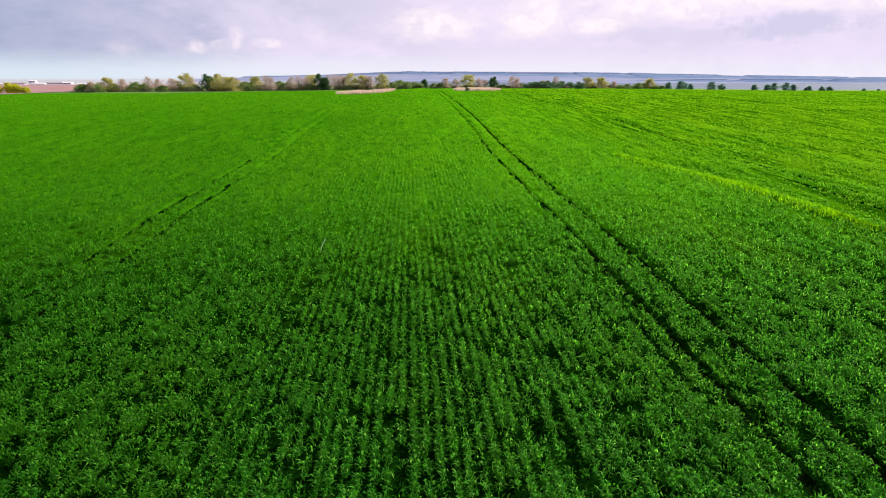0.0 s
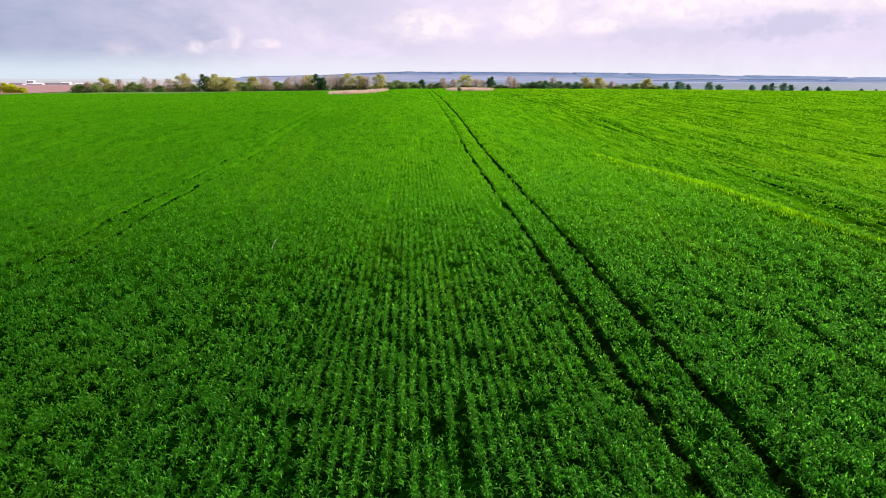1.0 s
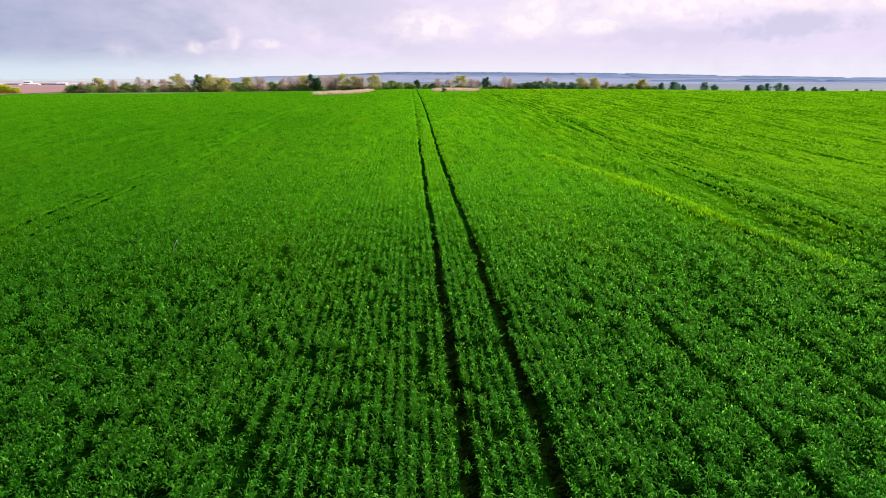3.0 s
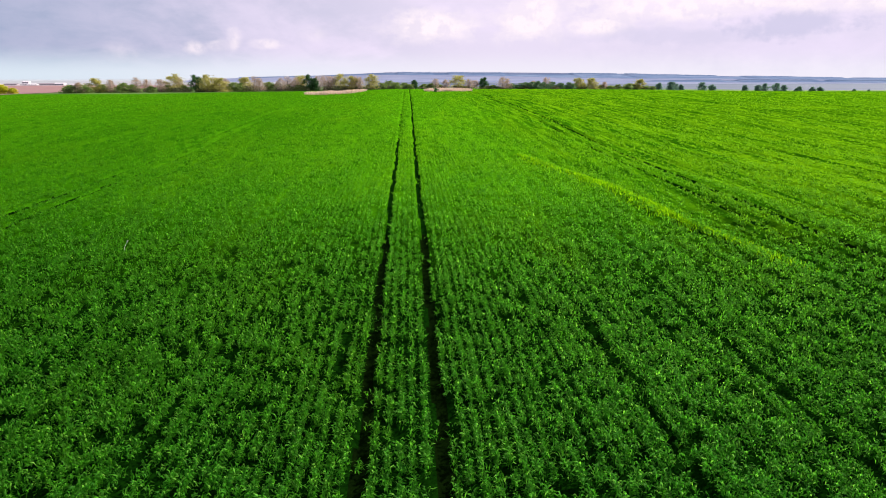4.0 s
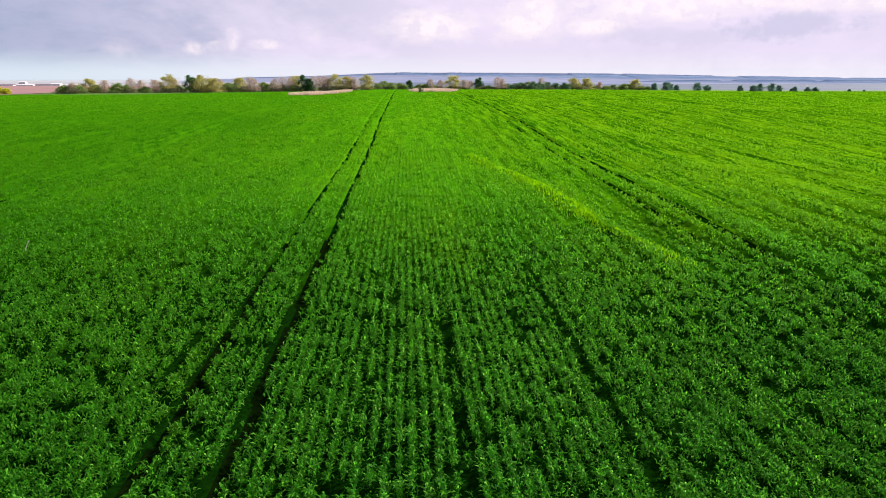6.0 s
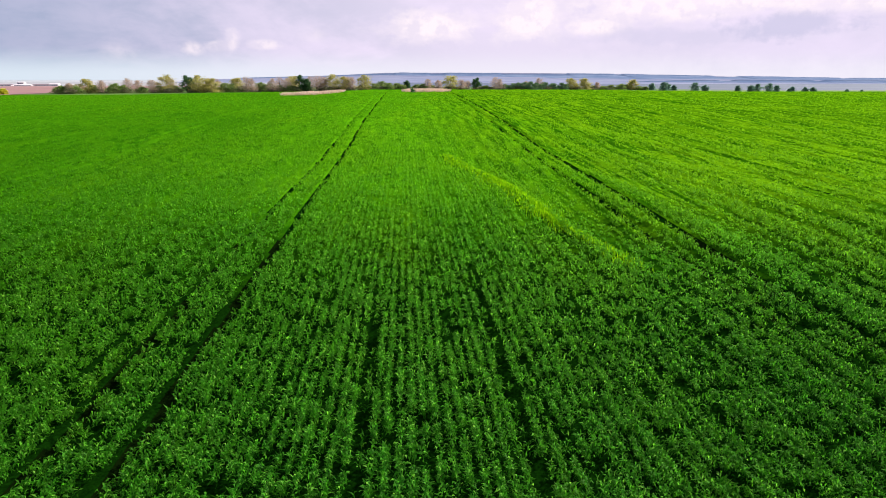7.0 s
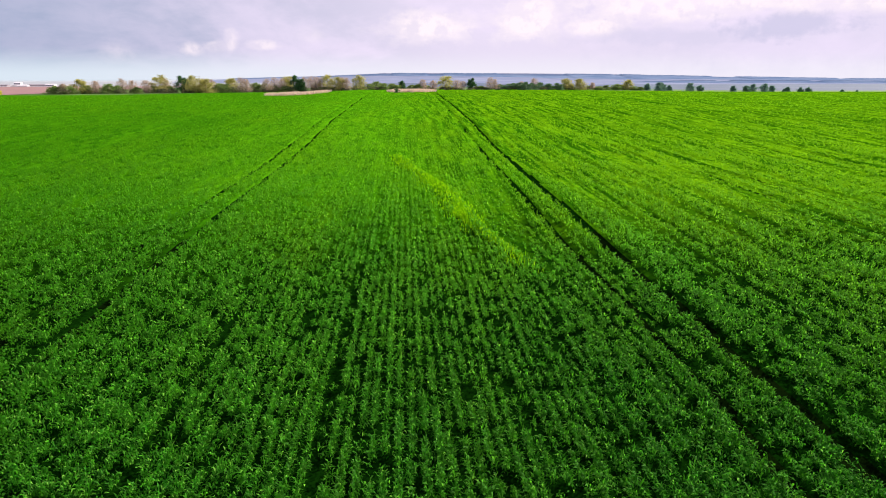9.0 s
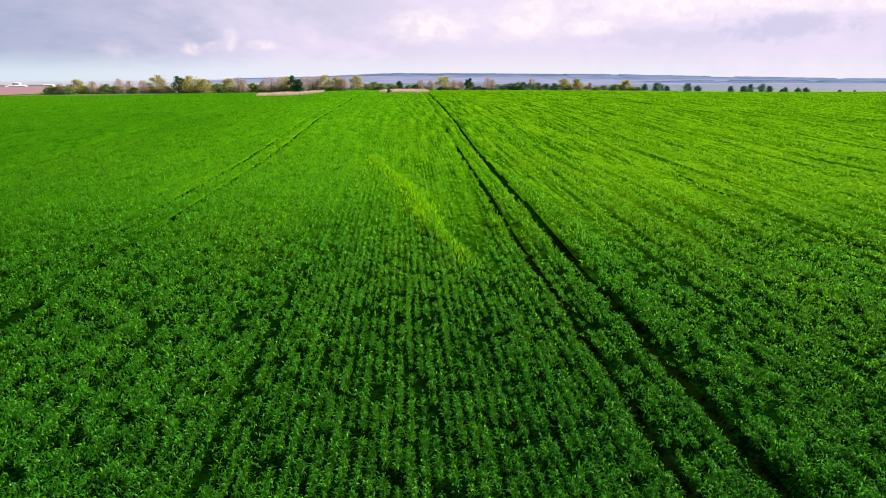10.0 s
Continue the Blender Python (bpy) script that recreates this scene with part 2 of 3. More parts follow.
# ---- shape of the land ----
def hash_noise(x, y, seed=0):
    """Smooth noise on a lattice of 1 m, 0 to 1, for arrays."""
    xi, yi = np.floor(x).astype(np.int64), np.floor(y).astype(np.int64)
    fx, fy = x - xi, y - yi
    fx, fy = fx * fx * (3 - 2 * fx), fy * fy * (3 - 2 * fy)

    def h(a, b):
        n = (a * 374761393 + b * 668265263 + seed * 974634777) & 0xFFFFFFFF
        n = ((n ^ (n >> 13)) * 1274126177) & 0xFFFFFFFF
        return ((n ^ (n >> 16)) & 0xFFFF) / 65535.0

    a = h(xi, yi) * (1 - fx) + h(xi + 1, yi) * fx
    b = h(xi, yi + 1) * (1 - fx) + h(xi + 1, yi + 1) * fx
    return a * (1 - fy) + b * fy


def smooth(v, lo, hi):
    u = np.clip((v - lo) / (hi - lo), 0, 1)
    return u * u * (3 - 2 * u)


LIE_Y = (-400, 0, 13, 30, 45, 60, 75, 85, 97, 130, 180, 235, 290, 380, 480, 600, 750, 1000, 1600, 3000, 6000)
LIE_Z = (-1.0, -0.1, 0.0, 0.25, 0.45, 0.5, 0.75, 1.2, 1.75, 2.3, 2.7, 2.9, 2.2, -1.5, -5.0, -8.0, -9.5, -10.5, -14.0, -24.0, -40.0)
BANK_Y = (5, 20, 27, 33, 44, 57, 63, 72, 110)
BANK_X = (27.6, 27.4, 26.8, 25.4, 24.4, 21.6, 20.7, 20.4, 20.6)


def bank_side(x, y):
    """Metres to the right of the old bank that winds along the field."""
    return x - np.interp(y, BANK_Y, BANK_X)


def bank_strength(y):
    return smooth(y, 23, 34) * (1 - 0.88 * smooth(y, 54, 66)) * (1 - smooth(y, 80, 108))


def land(x, y):
    """Height of the soil."""
    x, y = np.asarray(x, float), np.asarray(y, float)
    z = np.interp(y, LIE_Y, LIE_Z)
    for o in (-6.0, 6.0):
        z = z + np.interp(y + o * (1 + np.clip(y, 0, 3000) / 60), LIE_Y, LIE_Z)
    z = z / 3
    near = 1 - smooth(y, 400, 900)
    z = z - 6.0 * smooth(x, 150, 700) * smooth(y, 400, 900)
    z = z - near * (0.75 * smooth(-x, -4, 16) + 2.1 * smooth(-x, 15, 180) + 1.1 * smooth(x, 50, 200))
    z = z + near * 0.22 * (hash_noise(x / 9, y / 14, 3) - 0.5) * smooth(y, 5, 30)
    s = bank_side(x, y)
    z = z - 0.40 * bank_strength(y) * smooth(s, -0.3, 1.0) * (1 - smooth(s, 2, 6.5)) + 0.18 * bank_strength(y) * np.exp(-(s / 0.8) ** 2)
    return z


# wheel tracks: place across the field, how worn, how wide; 29.7 and 31.6 widened to fit the camera's view
RUTS = ((-16.3, 0.64, 1.0), (-14.5, 0.70, 1.0), (8.4, 0.85, 1.0), (10.3, 1.0, 1.0), (29.7, 0.85, 1.4), (31.6, 1.0, 1.6), (46.3, 0.45, 1.0), (49.3, 0.5, 1.0))
ROW = 0.30


def rut(x, y):
    """1 in the wheel tracks, 0 in the crop."""
    w = 0.12 * (hash_noise(y / 2.3, y * 0 + 5.0, 8) - 0.5)
    out = np.zeros_like(x)
    for r, worn, broad in RUTS:
        gaps = worn + (1 - worn) * 1.5 * (hash_noise(y / 4.0, y * 0 + r, 9) - 0.55)
        out = np.maximum(out, np.clip(gaps, 0, 1) * (1 - smooth(np.abs(x - r - w) / broad, 0.10, 0.25)))
    # a furrow that runs on from the bank's upper end
    out = np.maximum(out, 0.6 * smooth(hash_noise(y / 3.0, y * 0 + 2.0, 19), 0.3, 0.6) * (1 - smooth(np.abs(x - 21.7 - w), 0.10, 0.24)) * smooth(y, 56, 60) * (1 - smooth(y, 88, 104)))
    return out


REEDS = ((-14.8, 226.0, 9.6, 15.0, 0.9), (24.0, 231.0, 8.5, 12.0, 0.5))


def reed_bed(x, y):
    """1 in the unsown hollows where reeds grow."""
    out = np.zeros_like(x)
    for cx, cy, rx, ry, skew in REEDS:
        d = ((x - cx) / rx) ** 2 + ((y - cy - skew * (x - cx)) / ry) ** 2
        out = np.maximum(out, 1 - smooth(d + 0.35 * (hash_noise(x / 3, y / 6, 44) - 0.5), 0.85, 1.0))
    return out


def stand(x, y):
    """How well the crop stands, 0 to 1: thin in the tracks and at the drill's joints."""
    v = (1 - 0.97 * rut(x, y)) * (1 - reed_bed(x, y))
    joint = np.abs((x - 15.5 + 1.99) % 3.98 - 1.99)
    bare = smooth(hash_noise(np.round((x - 15.5) / 3.98) * 3.3, y / 6.0, 21), 0.55, 0.75)
    worst = np.where(np.abs(x - 15.5) < 1, 1 - smooth(y, 17, 24), 0.0)
    v = v * (1 - (0.6 * bare + 0.3 * worst) * (1 - smooth(joint, 0.05, 0.19)))
    # crop thinned along the foot of the old bank to stand for shade
    s = bank_side(x, y)
    foot = bank_strength(y) * smooth(s, 0.35, 0.6) * (1 - smooth(s, 0.9, 1.5)) * smooth(hash_noise(x / 1.5, y / 2.5, 23), 0.25, 0.6)
    return v * (1 - 0.9 * foot)


def mesh_from(name, verts, faces, material):
    """verts n x 3; faces a list of index arrays, one per number of corners."""
    me = bpy.data.meshes.new(name)
    loops = np.concatenate([f.ravel() for f in faces]).astype(np.int32)
    sizes = np.concatenate([np.full(len(f), f.shape[1]) for f in faces])
    starts = np.concatenate(([0], np.cumsum(sizes)[:-1])).astype(np.int32)
    me.vertices.add(len(verts))
    me.vertices.foreach_set("co", np.ascontiguousarray(verts, np.float32).ravel())
    me.loops.add(len(loops))
    me.loops.foreach_set("vertex_index", loops)
    me.polygons.add(len(starts))
    me.polygons.foreach_set("loop_start", starts)
    me.update(calc_edges=True)
    me.materials.append(material)
    return me


def sheet(name, xs, ys, height, material, soft=True):
    gx, gy = np.meshgrid(xs, ys)
    v = np.stack([gx, gy, height(gx, gy)], -1).reshape(-1, 3)
    n, m = len(xs), len(ys)
    i = (np.arange(m - 1)[:, None] * n + np.arange(n - 1)[None, :]).ravel()
    me = mesh_from(name, v, [np.stack([i, i + 1, i + n + 1, i + n], 1)], material)
    if soft:
        me.shade_smooth()
    return me


# ---- ground ----
def spread(near, far, first, grow):
    """Steps that widen from near to far."""
    out, step = [near], first
    while out[-1] < far:
        out.append(out[-1] + step)
        step *= grow
    return out


half = spread(0, 4500, 1.0, 1.07)
xs = np.array([12 - v for v in half[:0:-1]] + [12 + v for v in half])
ys = np.array([-v for v in spread(0, 400, 4, 1.2)[:0:-1]] + spread(0, 4800, 1.0, 1.03))
ground = tagged(new("ground", sheet("ground", xs, ys, lambda x, y: land(x, y) - 0.6 * (1 - smooth(y, 340, 600)), M_SOIL)), "soil of a gently rolling arable field, coloured as if shaded", "ground", kind="structure")
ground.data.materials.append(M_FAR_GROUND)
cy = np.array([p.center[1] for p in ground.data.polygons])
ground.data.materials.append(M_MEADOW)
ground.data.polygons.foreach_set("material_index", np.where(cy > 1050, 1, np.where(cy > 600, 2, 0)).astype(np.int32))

# ---- the standing crop ----


def reach(y, pad=1.5):
    """The stretch of the field across the drone's way that can be seen at that distance."""
    return -0.67 * (y + 2.0) - pad, 25.0 + 0.77 * (y + 2.0) + pad


def streak(x, y):
    """Strong (1) and weak (0) drill rows, a metre or so apart, that run on for a long way."""
    return smooth(0.62 * hash_noise(x / 0.55, y / 16.0, 81) + 0.38 * hash_noise(x / 1.5, y / 30.0, 82), 0.36, 0.54)


def uneven(x, y):
    """How far the rows differ: little in the west, more on the slope to the east."""
    return (0.18 + 0.60 * smooth(x, 14, 32)) * (0.45 + 0.55 * smooth(y, 18, 42))


def crop_height(x, y):
    """Height of the upper leaves over the soil."""
    h = 0.38 + 0.16 * (hash_noise(x / 0.75, y / 5.0, 51) - 0.5) + 0.12 * (hash_noise(x / 1.9, y / 7.0, 52) - 0.5) + 0.18 * (hash_noise(x / 0.34, y / 0.55, 53) - 0.5)
    return h * (1 - uneven(x, y) * (1 - streak(x, y))) * (0.3 + 0.7 * stand(x, y))


def plants(x, y):
    """1 on a clump of plants, 0 in the gaps between them."""
    return smooth(0.88 * hash_noise(x / 0.22, y / 0.27, 31) + 0.12 * hash_noise(x / 0.7, y / 1.1, 32), 0.22, 0.64)


def canopy_height(x, y):
    """The mass of leaves below the uppermost ones; it sinks away among the single plants near the drone."""
    rise = 0.05 + 0.45 * smooth(y, 6, 58)
    wide = smooth(y, 80, 130)
    row = 1 - (0.55 - 0.35 * wide) * (0.5 - 0.5 * np.cos(2 * np.pi * x / ROW))
    lump = 0.45 + 0.55 * plants(x, y) * (1 - wide) + 0.40 * wide
    rise = rise * lump * row * (1 - 0.5 * uneven(x, y) * (1 - streak(x, y)))
    return land(x, y) + 0.01 + crop_height(x, y) * (0.1 + 0.9 * stand(x, y)) * np.maximum(rise, 0.13)


def crop_sheet(name, label, y0, y1, dx, dy, grow, height, material):
    lo, hi = reach(y1)
    ys = np.array(spread(y0, y1 + 2.5, dy, grow))
    bx = np.arange(round(lo / ROW) * ROW, hi, dx)
    tracks = np.array([r for r, worn, broad in RUTS])
    bx = bx[np.min(np.abs(bx[:, None] - tracks[None, :]), axis=1) > 0.36]
    bx = np.sort(np.concatenate([bx, (tracks[:, None] + np.array((-0.34, -0.20, -0.09, 0.0, 0.09, 0.20, 0.34))[None, :]).ravel()]))
    bx = bx[(bx > lo - 0.5) & (bx < hi + 0.5)]
    ob = new(name, sheet(name, bx, ys, lambda x, y: height(x, y) - 0.14 * (1 - smooth(y, y0, y0 + 3.0)), material, False))
    midx, mid = np.tile((bx[1:] + bx[:-1]) / 2, len(ys) - 1), np.repeat((ys[1:] + ys[:-1]) / 2, len(bx) - 1)
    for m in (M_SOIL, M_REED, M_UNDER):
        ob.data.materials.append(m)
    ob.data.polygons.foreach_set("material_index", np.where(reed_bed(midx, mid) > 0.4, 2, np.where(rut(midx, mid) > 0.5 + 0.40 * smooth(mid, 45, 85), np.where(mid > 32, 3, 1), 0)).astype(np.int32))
    tagged(ob, label, "crop", "wheat crop", kind="stuff")


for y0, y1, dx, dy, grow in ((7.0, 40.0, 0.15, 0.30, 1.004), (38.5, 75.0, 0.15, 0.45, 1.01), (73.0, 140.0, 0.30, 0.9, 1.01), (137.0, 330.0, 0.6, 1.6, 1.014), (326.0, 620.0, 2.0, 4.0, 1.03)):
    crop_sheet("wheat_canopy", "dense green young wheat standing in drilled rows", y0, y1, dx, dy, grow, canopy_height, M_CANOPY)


# the rest of the field, round and behind the drone's way
ox, oy = np.arange(-260, 330, 1.8), np.arange(-160, 340, 2.4)
outer = sheet("wheat_field", ox, oy, lambda x, y: land(x, y) + 0.12 + 0.12 * hash_noise(x / 1.9, y / 6, 91), M_FIELD)
bm = bmesh.new()
bm.from_mesh(outer)
seen = []
for f in bm.faces:
    c = f.calc_center_median()
    lo, hi = reach(c.y)
    if c.y > 7.3 and lo < c.x < hi:
        seen.append(f)
bmesh.ops.delete(bm, geom=seen, context="FACES")
bm.to_mesh(outer)
bm.free()
tagged(new("wheat_field", outer), "green wheat over the rest of the field", "crop", "wheat crop", kind="stuff")


def blades(y0, y1, seed, k=0.0):
    """Leaves on plants that stand along the drilled rows; with distance fewer and broader."""
    r = np.random.default_rng(seed)
    k = k or max(1.0, (y0 + y1) / 2 / 13)
    density, width, length = 780 * k ** -1.50 * (1 - 0.78 * float(smooth(k, 3.0, 8.5))), 0.035 * k ** 0.42, 0.158 * k ** 0.26
    per = 9 if k < 3 else 7
    lo, hi = reach(max(y1, 12.0))
    n = int((hi - lo) * (y1 - y0) * density / per)
    y = r.uniform(y0, y1, n)
    line = np.round(r.uniform(lo, hi, n) / ROW)
    x = line * ROW + r.normal(0, 0.026, n) + 0.08 * (hash_noise(line * 1.7, y / 1.6, 34) - 0.5)
    ok = stand(x, y)
    hold = ok * ok * (1 - 0.8 * uneven(x, y) * (1 - streak(x, y))) * (0.08 + 1.0 * plants(x, y)) * (1 + (0.5 + 0.5 * smooth(y, 24, 45)) * (hash_noise(x / 1.0, y / 2.2, 36) - 0.5))
    keep = r.uniform(0, 1, n) < hold
    x, y = np.repeat(x[keep], per), np.repeat(y[keep], per)
    n = len(x)
    tall = np.repeat(r.uniform(0.8, 1.2, n // per), per) * crop_height(x, y)
    spot = 0.036 + 0.004 * k
    x, y = x + r.normal(0, spot, n), y + r.normal(0, 0.05 + 0.009 * k, n)
    L, W = length * r.uniform(0.6, 1.3, n), width * r.uniform(0.7, 1.3, n)
    z = land(x, y) + tall * r.uniform(0.04, 1.0, n) ** 0.42 - 0.25 * L
    a = r.uniform(0, 2 * np.pi, n)
    rise = r.uniform(0.5, 1.45, n)
    fall = rise - r.uniform(0.5, 1.9, n)
    dx, dy, twist = np.cos(a) * (1 - 0.5 * float(smooth(k, 1.5, 4.5))), np.sin(a), r.uniform(-0.5, 0.5, n)
    mx, my, mz = x + dx * np.cos(rise) * L * 0.55, y + dy * np.cos(rise) * L * 0.55, z + np.sin(rise) * L * 0.55
    tx, ty, tz = mx + dx * np.cos(fall) * L * 0.5, my + dy * np.cos(fall) * L * 0.5, mz + np.sin(fall) * L * 0.5
    ox, oy, oz = -dy * np.cos(twist) * W / 2, dx * np.cos(twist) * W / 2, np.sin(twist) * W / 2
    return np.stack([np.stack(p, -1) for p in ((x, y, z), (mx - ox, my - oy, mz - oz), (mx + ox, my + oy, mz + oz), (tx, ty, tz))], 1).reshape(-1, 3)


def blade_mesh(name, v, material):
    """Leaves of four corners each, bent across the middle."""
    b = np.arange(len(v) // 4) * 4
    return mesh_from(name, v, [np.concatenate([np.stack([b, b + 2, b + 1], 1), np.stack([b + 1, b + 2, b + 3], 1)])], material)


def leaf_mesh(name, v, material):
    b = np.arange(len(v) // 5) * 5
    return mesh_from(name, v, [np.stack([b, b + 1, b + 3, b + 2], 1), np.stack([b + 2, b + 3, b + 4], 1)], material)


edges = [8.8]
while edges[-1] < 250:
    edges.append(edges[-1] * 1.12)
leaves = np.concatenate([blades(-14.0, edges[0], 199, 2.6)] + [blades(edges[i], edges[i + 1], 200 + i) for i in range(len(edges) - 1)])
tagged(new("wheat_crop", blade_mesh("wheat_crop", leaves, M_BLADE)), "bright green wheat plants in close drilled rows", "crop", "wheat crop", kind="stuff")
# blades added along the old bank: its sunlit crest put into a brighter green
r = np.random.default_rng(77)
n = 60000
y = r.uniform(21, 62, n)
x = np.interp(y, BANK_Y, BANK_X) - 0.15 + r.normal(0, 1, n) * (0.22 + 0.42 * hash_noise(y / 3.0, y * 0, 71))
k = r.uniform(0, 1, n) < bank_strength(y) * (0.02 + 0.26 * hash_noise(x / 0.7, y / 2.0, 72))
x, y = x[k], y[k]
n = len(x)
a, h, w = r.uniform(0, 2 * np.pi, n), r.uniform(0.20, 0.36, n), r.uniform(0.006, 0.011, n) * (y / 18)
z = land(x, y)
lx, ly = np.cos(a) * h * r.uniform(0.1, 0.6, n), np.sin(a) * h * r.uniform(0.1, 0.6, n)
px, py = -np.sin(a) * w, np.cos(a) * w
v = np.stack([np.stack([x - px, y - py, z + h * 0.2], -1), np.stack([x + px, y + py, z + h * 0.2], -1), np.stack([x + lx * 0.4 - px, y + ly * 0.4 - py, z + h * 0.75], -1),
              np.stack([x + lx * 0.4 + px, y + ly * 0.4 + py, z + h * 0.75], -1), np.stack([x + lx, y + ly, z + h], -1)], 1).reshape(-1, 3)
tagged(new("lit_bank_blades", leaf_mesh("lit_bank_blades", v, M_LIT_BANK)), "added yellow-green blades standing for the sunlit crest of a low winding bank", "grass", kind="stuff")

# ---- reed beds in the field ----
for cx, cy, rx, ry, skew in REEDS:
    r = np.random.default_rng(int(cy))
    n = int(rx * ry * 85)
    x, y = cx + r.uniform(-1.1, 1.1, n) * rx, r.uniform(-1.1, 1.1, n) * ry
    y = cy + y + skew * (x - cx)
    k = reed_bed(x, y) > 0.5
    x, y = x[k], y[k]
    n = len(x)
    a, h = r.uniform(0, np.pi, n), r.uniform(0.65, 1.0, n) * (0.75 + 0.4 * hash_noise(x / 2, y / 4, 45))
    w, lx, ly, z = r.uniform(0.05, 0.11, n), r.normal(0, 0.18, n), r.normal(0, 0.18, n), land(x, y)
    v = np.stack([np.stack([x - np.cos(a) * w, y - np.sin(a) * w, z], -1), np.stack([x + np.cos(a) * w, y + np.sin(a) * w, z], -1),
                  np.stack([x + lx + np.cos(a) * w, y + ly + np.sin(a) * w, z + h * 0.8], -1), np.stack([x + lx - np.cos(a) * w * 0.6, y + ly - np.sin(a) * w * 0.6, z + h], -1)], 1).reshape(-1, 3)
    ob = new("reed_bed", mesh_from("reed_bed", v, [np.arange(4 * n).reshape(-1, 4)], M_REED))
    tagged(ob, "pale beige dry reeds in an unsown hollow", "reeds", "reed beds", kind="stuff")


# ---- trees and bushes behind the field ----
def part(name, me, parent, label=""):
    ob = new(name, me)
    ob.parent = parent
    if label:
        tagged(ob, label)
    return ob


def tubes(lines, sides=5):
    """Tapered tubes along (start, end, radius at start, radius at end)."""
    vs, fs = [], []
    for p, q, a, b in lines:
        p, q = np.array(p, float), np.array(q, float)
        d = (q - p) / np.linalg.norm(q - p)
        u = np.cross(d, (0.3, 0.9, 0.2))
        u /= np.linalg.norm(u)
        w = np.cross(d, u)
        o = len(vs)
        for c, rad in ((p, a), (q, b)):
            for i in range(sides):
                t = 2 * math.pi * i / sides
                vs.append(c + rad * (u * math.cos(t) + w * math.sin(t)))
        for i in range(sides):
            j = (i + 1) % sides
            fs.append((o + i, o + j, o + sides + j, o + sides + i))
    return np.array(vs), [np.array(fs)]


def tree(name, label, category, group, kind, x, y, height, width, seed, leaves=420, bare=0.15, leaf=0.55, stem=0.3):
    """A tapered trunk with limbs, and a crown of many small leaf clumps round the limbs' ends."""
    r = np.random.default_rng(seed)
    z = float(land(x, y)) - 0.2
    root = tagged(new(name), label, category, group)
    root.matrix_world = pose(x, y, z)
    low = height * bare
    lines = []
    bend = r.normal(0, 0.03 * height, 2)
    mid = (bend[0], bend[1], height * 0.5)
    top = (bend[0] * 1.6, bend[1] * 1.6, height * 0.88)
    rad = stem * (0.5 + height / 30)
    lines += [((0, 0, 0), mid, rad, rad * 0.6), (mid, top, rad * 0.6, rad * 0.12)]
    lobes = []
    twiggy = kind == "pink"
    count = int(r.integers(20, 27)) if twiggy else int(r.integers(8, 13))
    for i in range(count):
        u = (i + r.uniform(0.2, 0.8)) / count
        zz = low + (height * 0.93 - low) * u
        env = math.sin(math.pi * min(0.98, 0.22 + 0.72 * u)) ** 0.7
        a = i * 2.4 + r.uniform(-0.6, 0.6)
        d = width * 0.5 * env * r.uniform(0.35, 0.85)
        end = np.array((bend[0] * u * 1.5 + d * math.cos(a), bend[1] * u * 1.5 + d * math.sin(a), zz))
        start = np.array((bend[0] * u, bend[1] * u, max(0.25 * height * bare, zz - (0.48 if twiggy else 0.22) * height)))
        lines.append((start, end, rad * 0.35 * (1 - 0.6 * u), rad * (0.12 if twiggy else 0.06)))
        lobes.append((end, width * r.uniform(0.12, 0.22) * (1.15 - 0.65 * u), height * r.uniform(0.05, 0.10)))
    v, f = tubes(lines)
    part("trunk", mesh_from("trunk", v, f, M_BARK), root, "grey-brown trunk with bare limbs")
    per = max(8, int(leaves * 1.3) // count)
    c = np.concatenate([np.stack([r.normal(e[0], a, per), r.normal(e[1], a, per), np.maximum(height - np.abs(height - r.normal(e[2], b, per)), low * 0.5 + 0.1)], -1) for e, a, b in lobes])
    n = len(c)
    s = leaf * 1.12 * r.uniform(0.5, 1.3, n)
    d1 = r.normal(0, 1, (n, 3))
    d1 /= np.linalg.norm(d1, axis=1)[:, None]
    d2 = np.cross(d1, r.normal(0, 1, (n, 3)))
    d2 /= np.linalg.norm(d2, axis=1)[:, None]
    d1, d2 = d1 * s[:, None], d2 * s[:, None] * 0.7
    v = np.stack([c - d1, c + d2, c + d1 * 1.2, c - d2], 1).reshape(-1, 3)
    part("crown", mesh_from("crown", v, [np.arange(4 * n).reshape(-1, 4)], M_CROWN[kind]), root)
    return root


BELT = "trees of the shelterbelt"


def far(rows, share=1.04):
    """The places of a row of trees, spread out from the middle of the drone's way."""
    return [(12 + (x - 12) * share, y * share, 8.5 + (top - 8.5) * share) for x, y, top in rows]



# x, y, height of the top
YOUNG = ((-299, 666, 4.7), (-233, 690, 9.0), (-195, 679, 8.4), (-184, 684, 5.1), (-164, 710, 5.5), (-107, 725, 7.3), (-65, 735, 9.1), (-53, 730, 7.2), (-31, 743, 8.4),
         (69, 769, 7.8), (222, 804, 4.4), (238, 798, 4.4), (305, 819, 2.9))
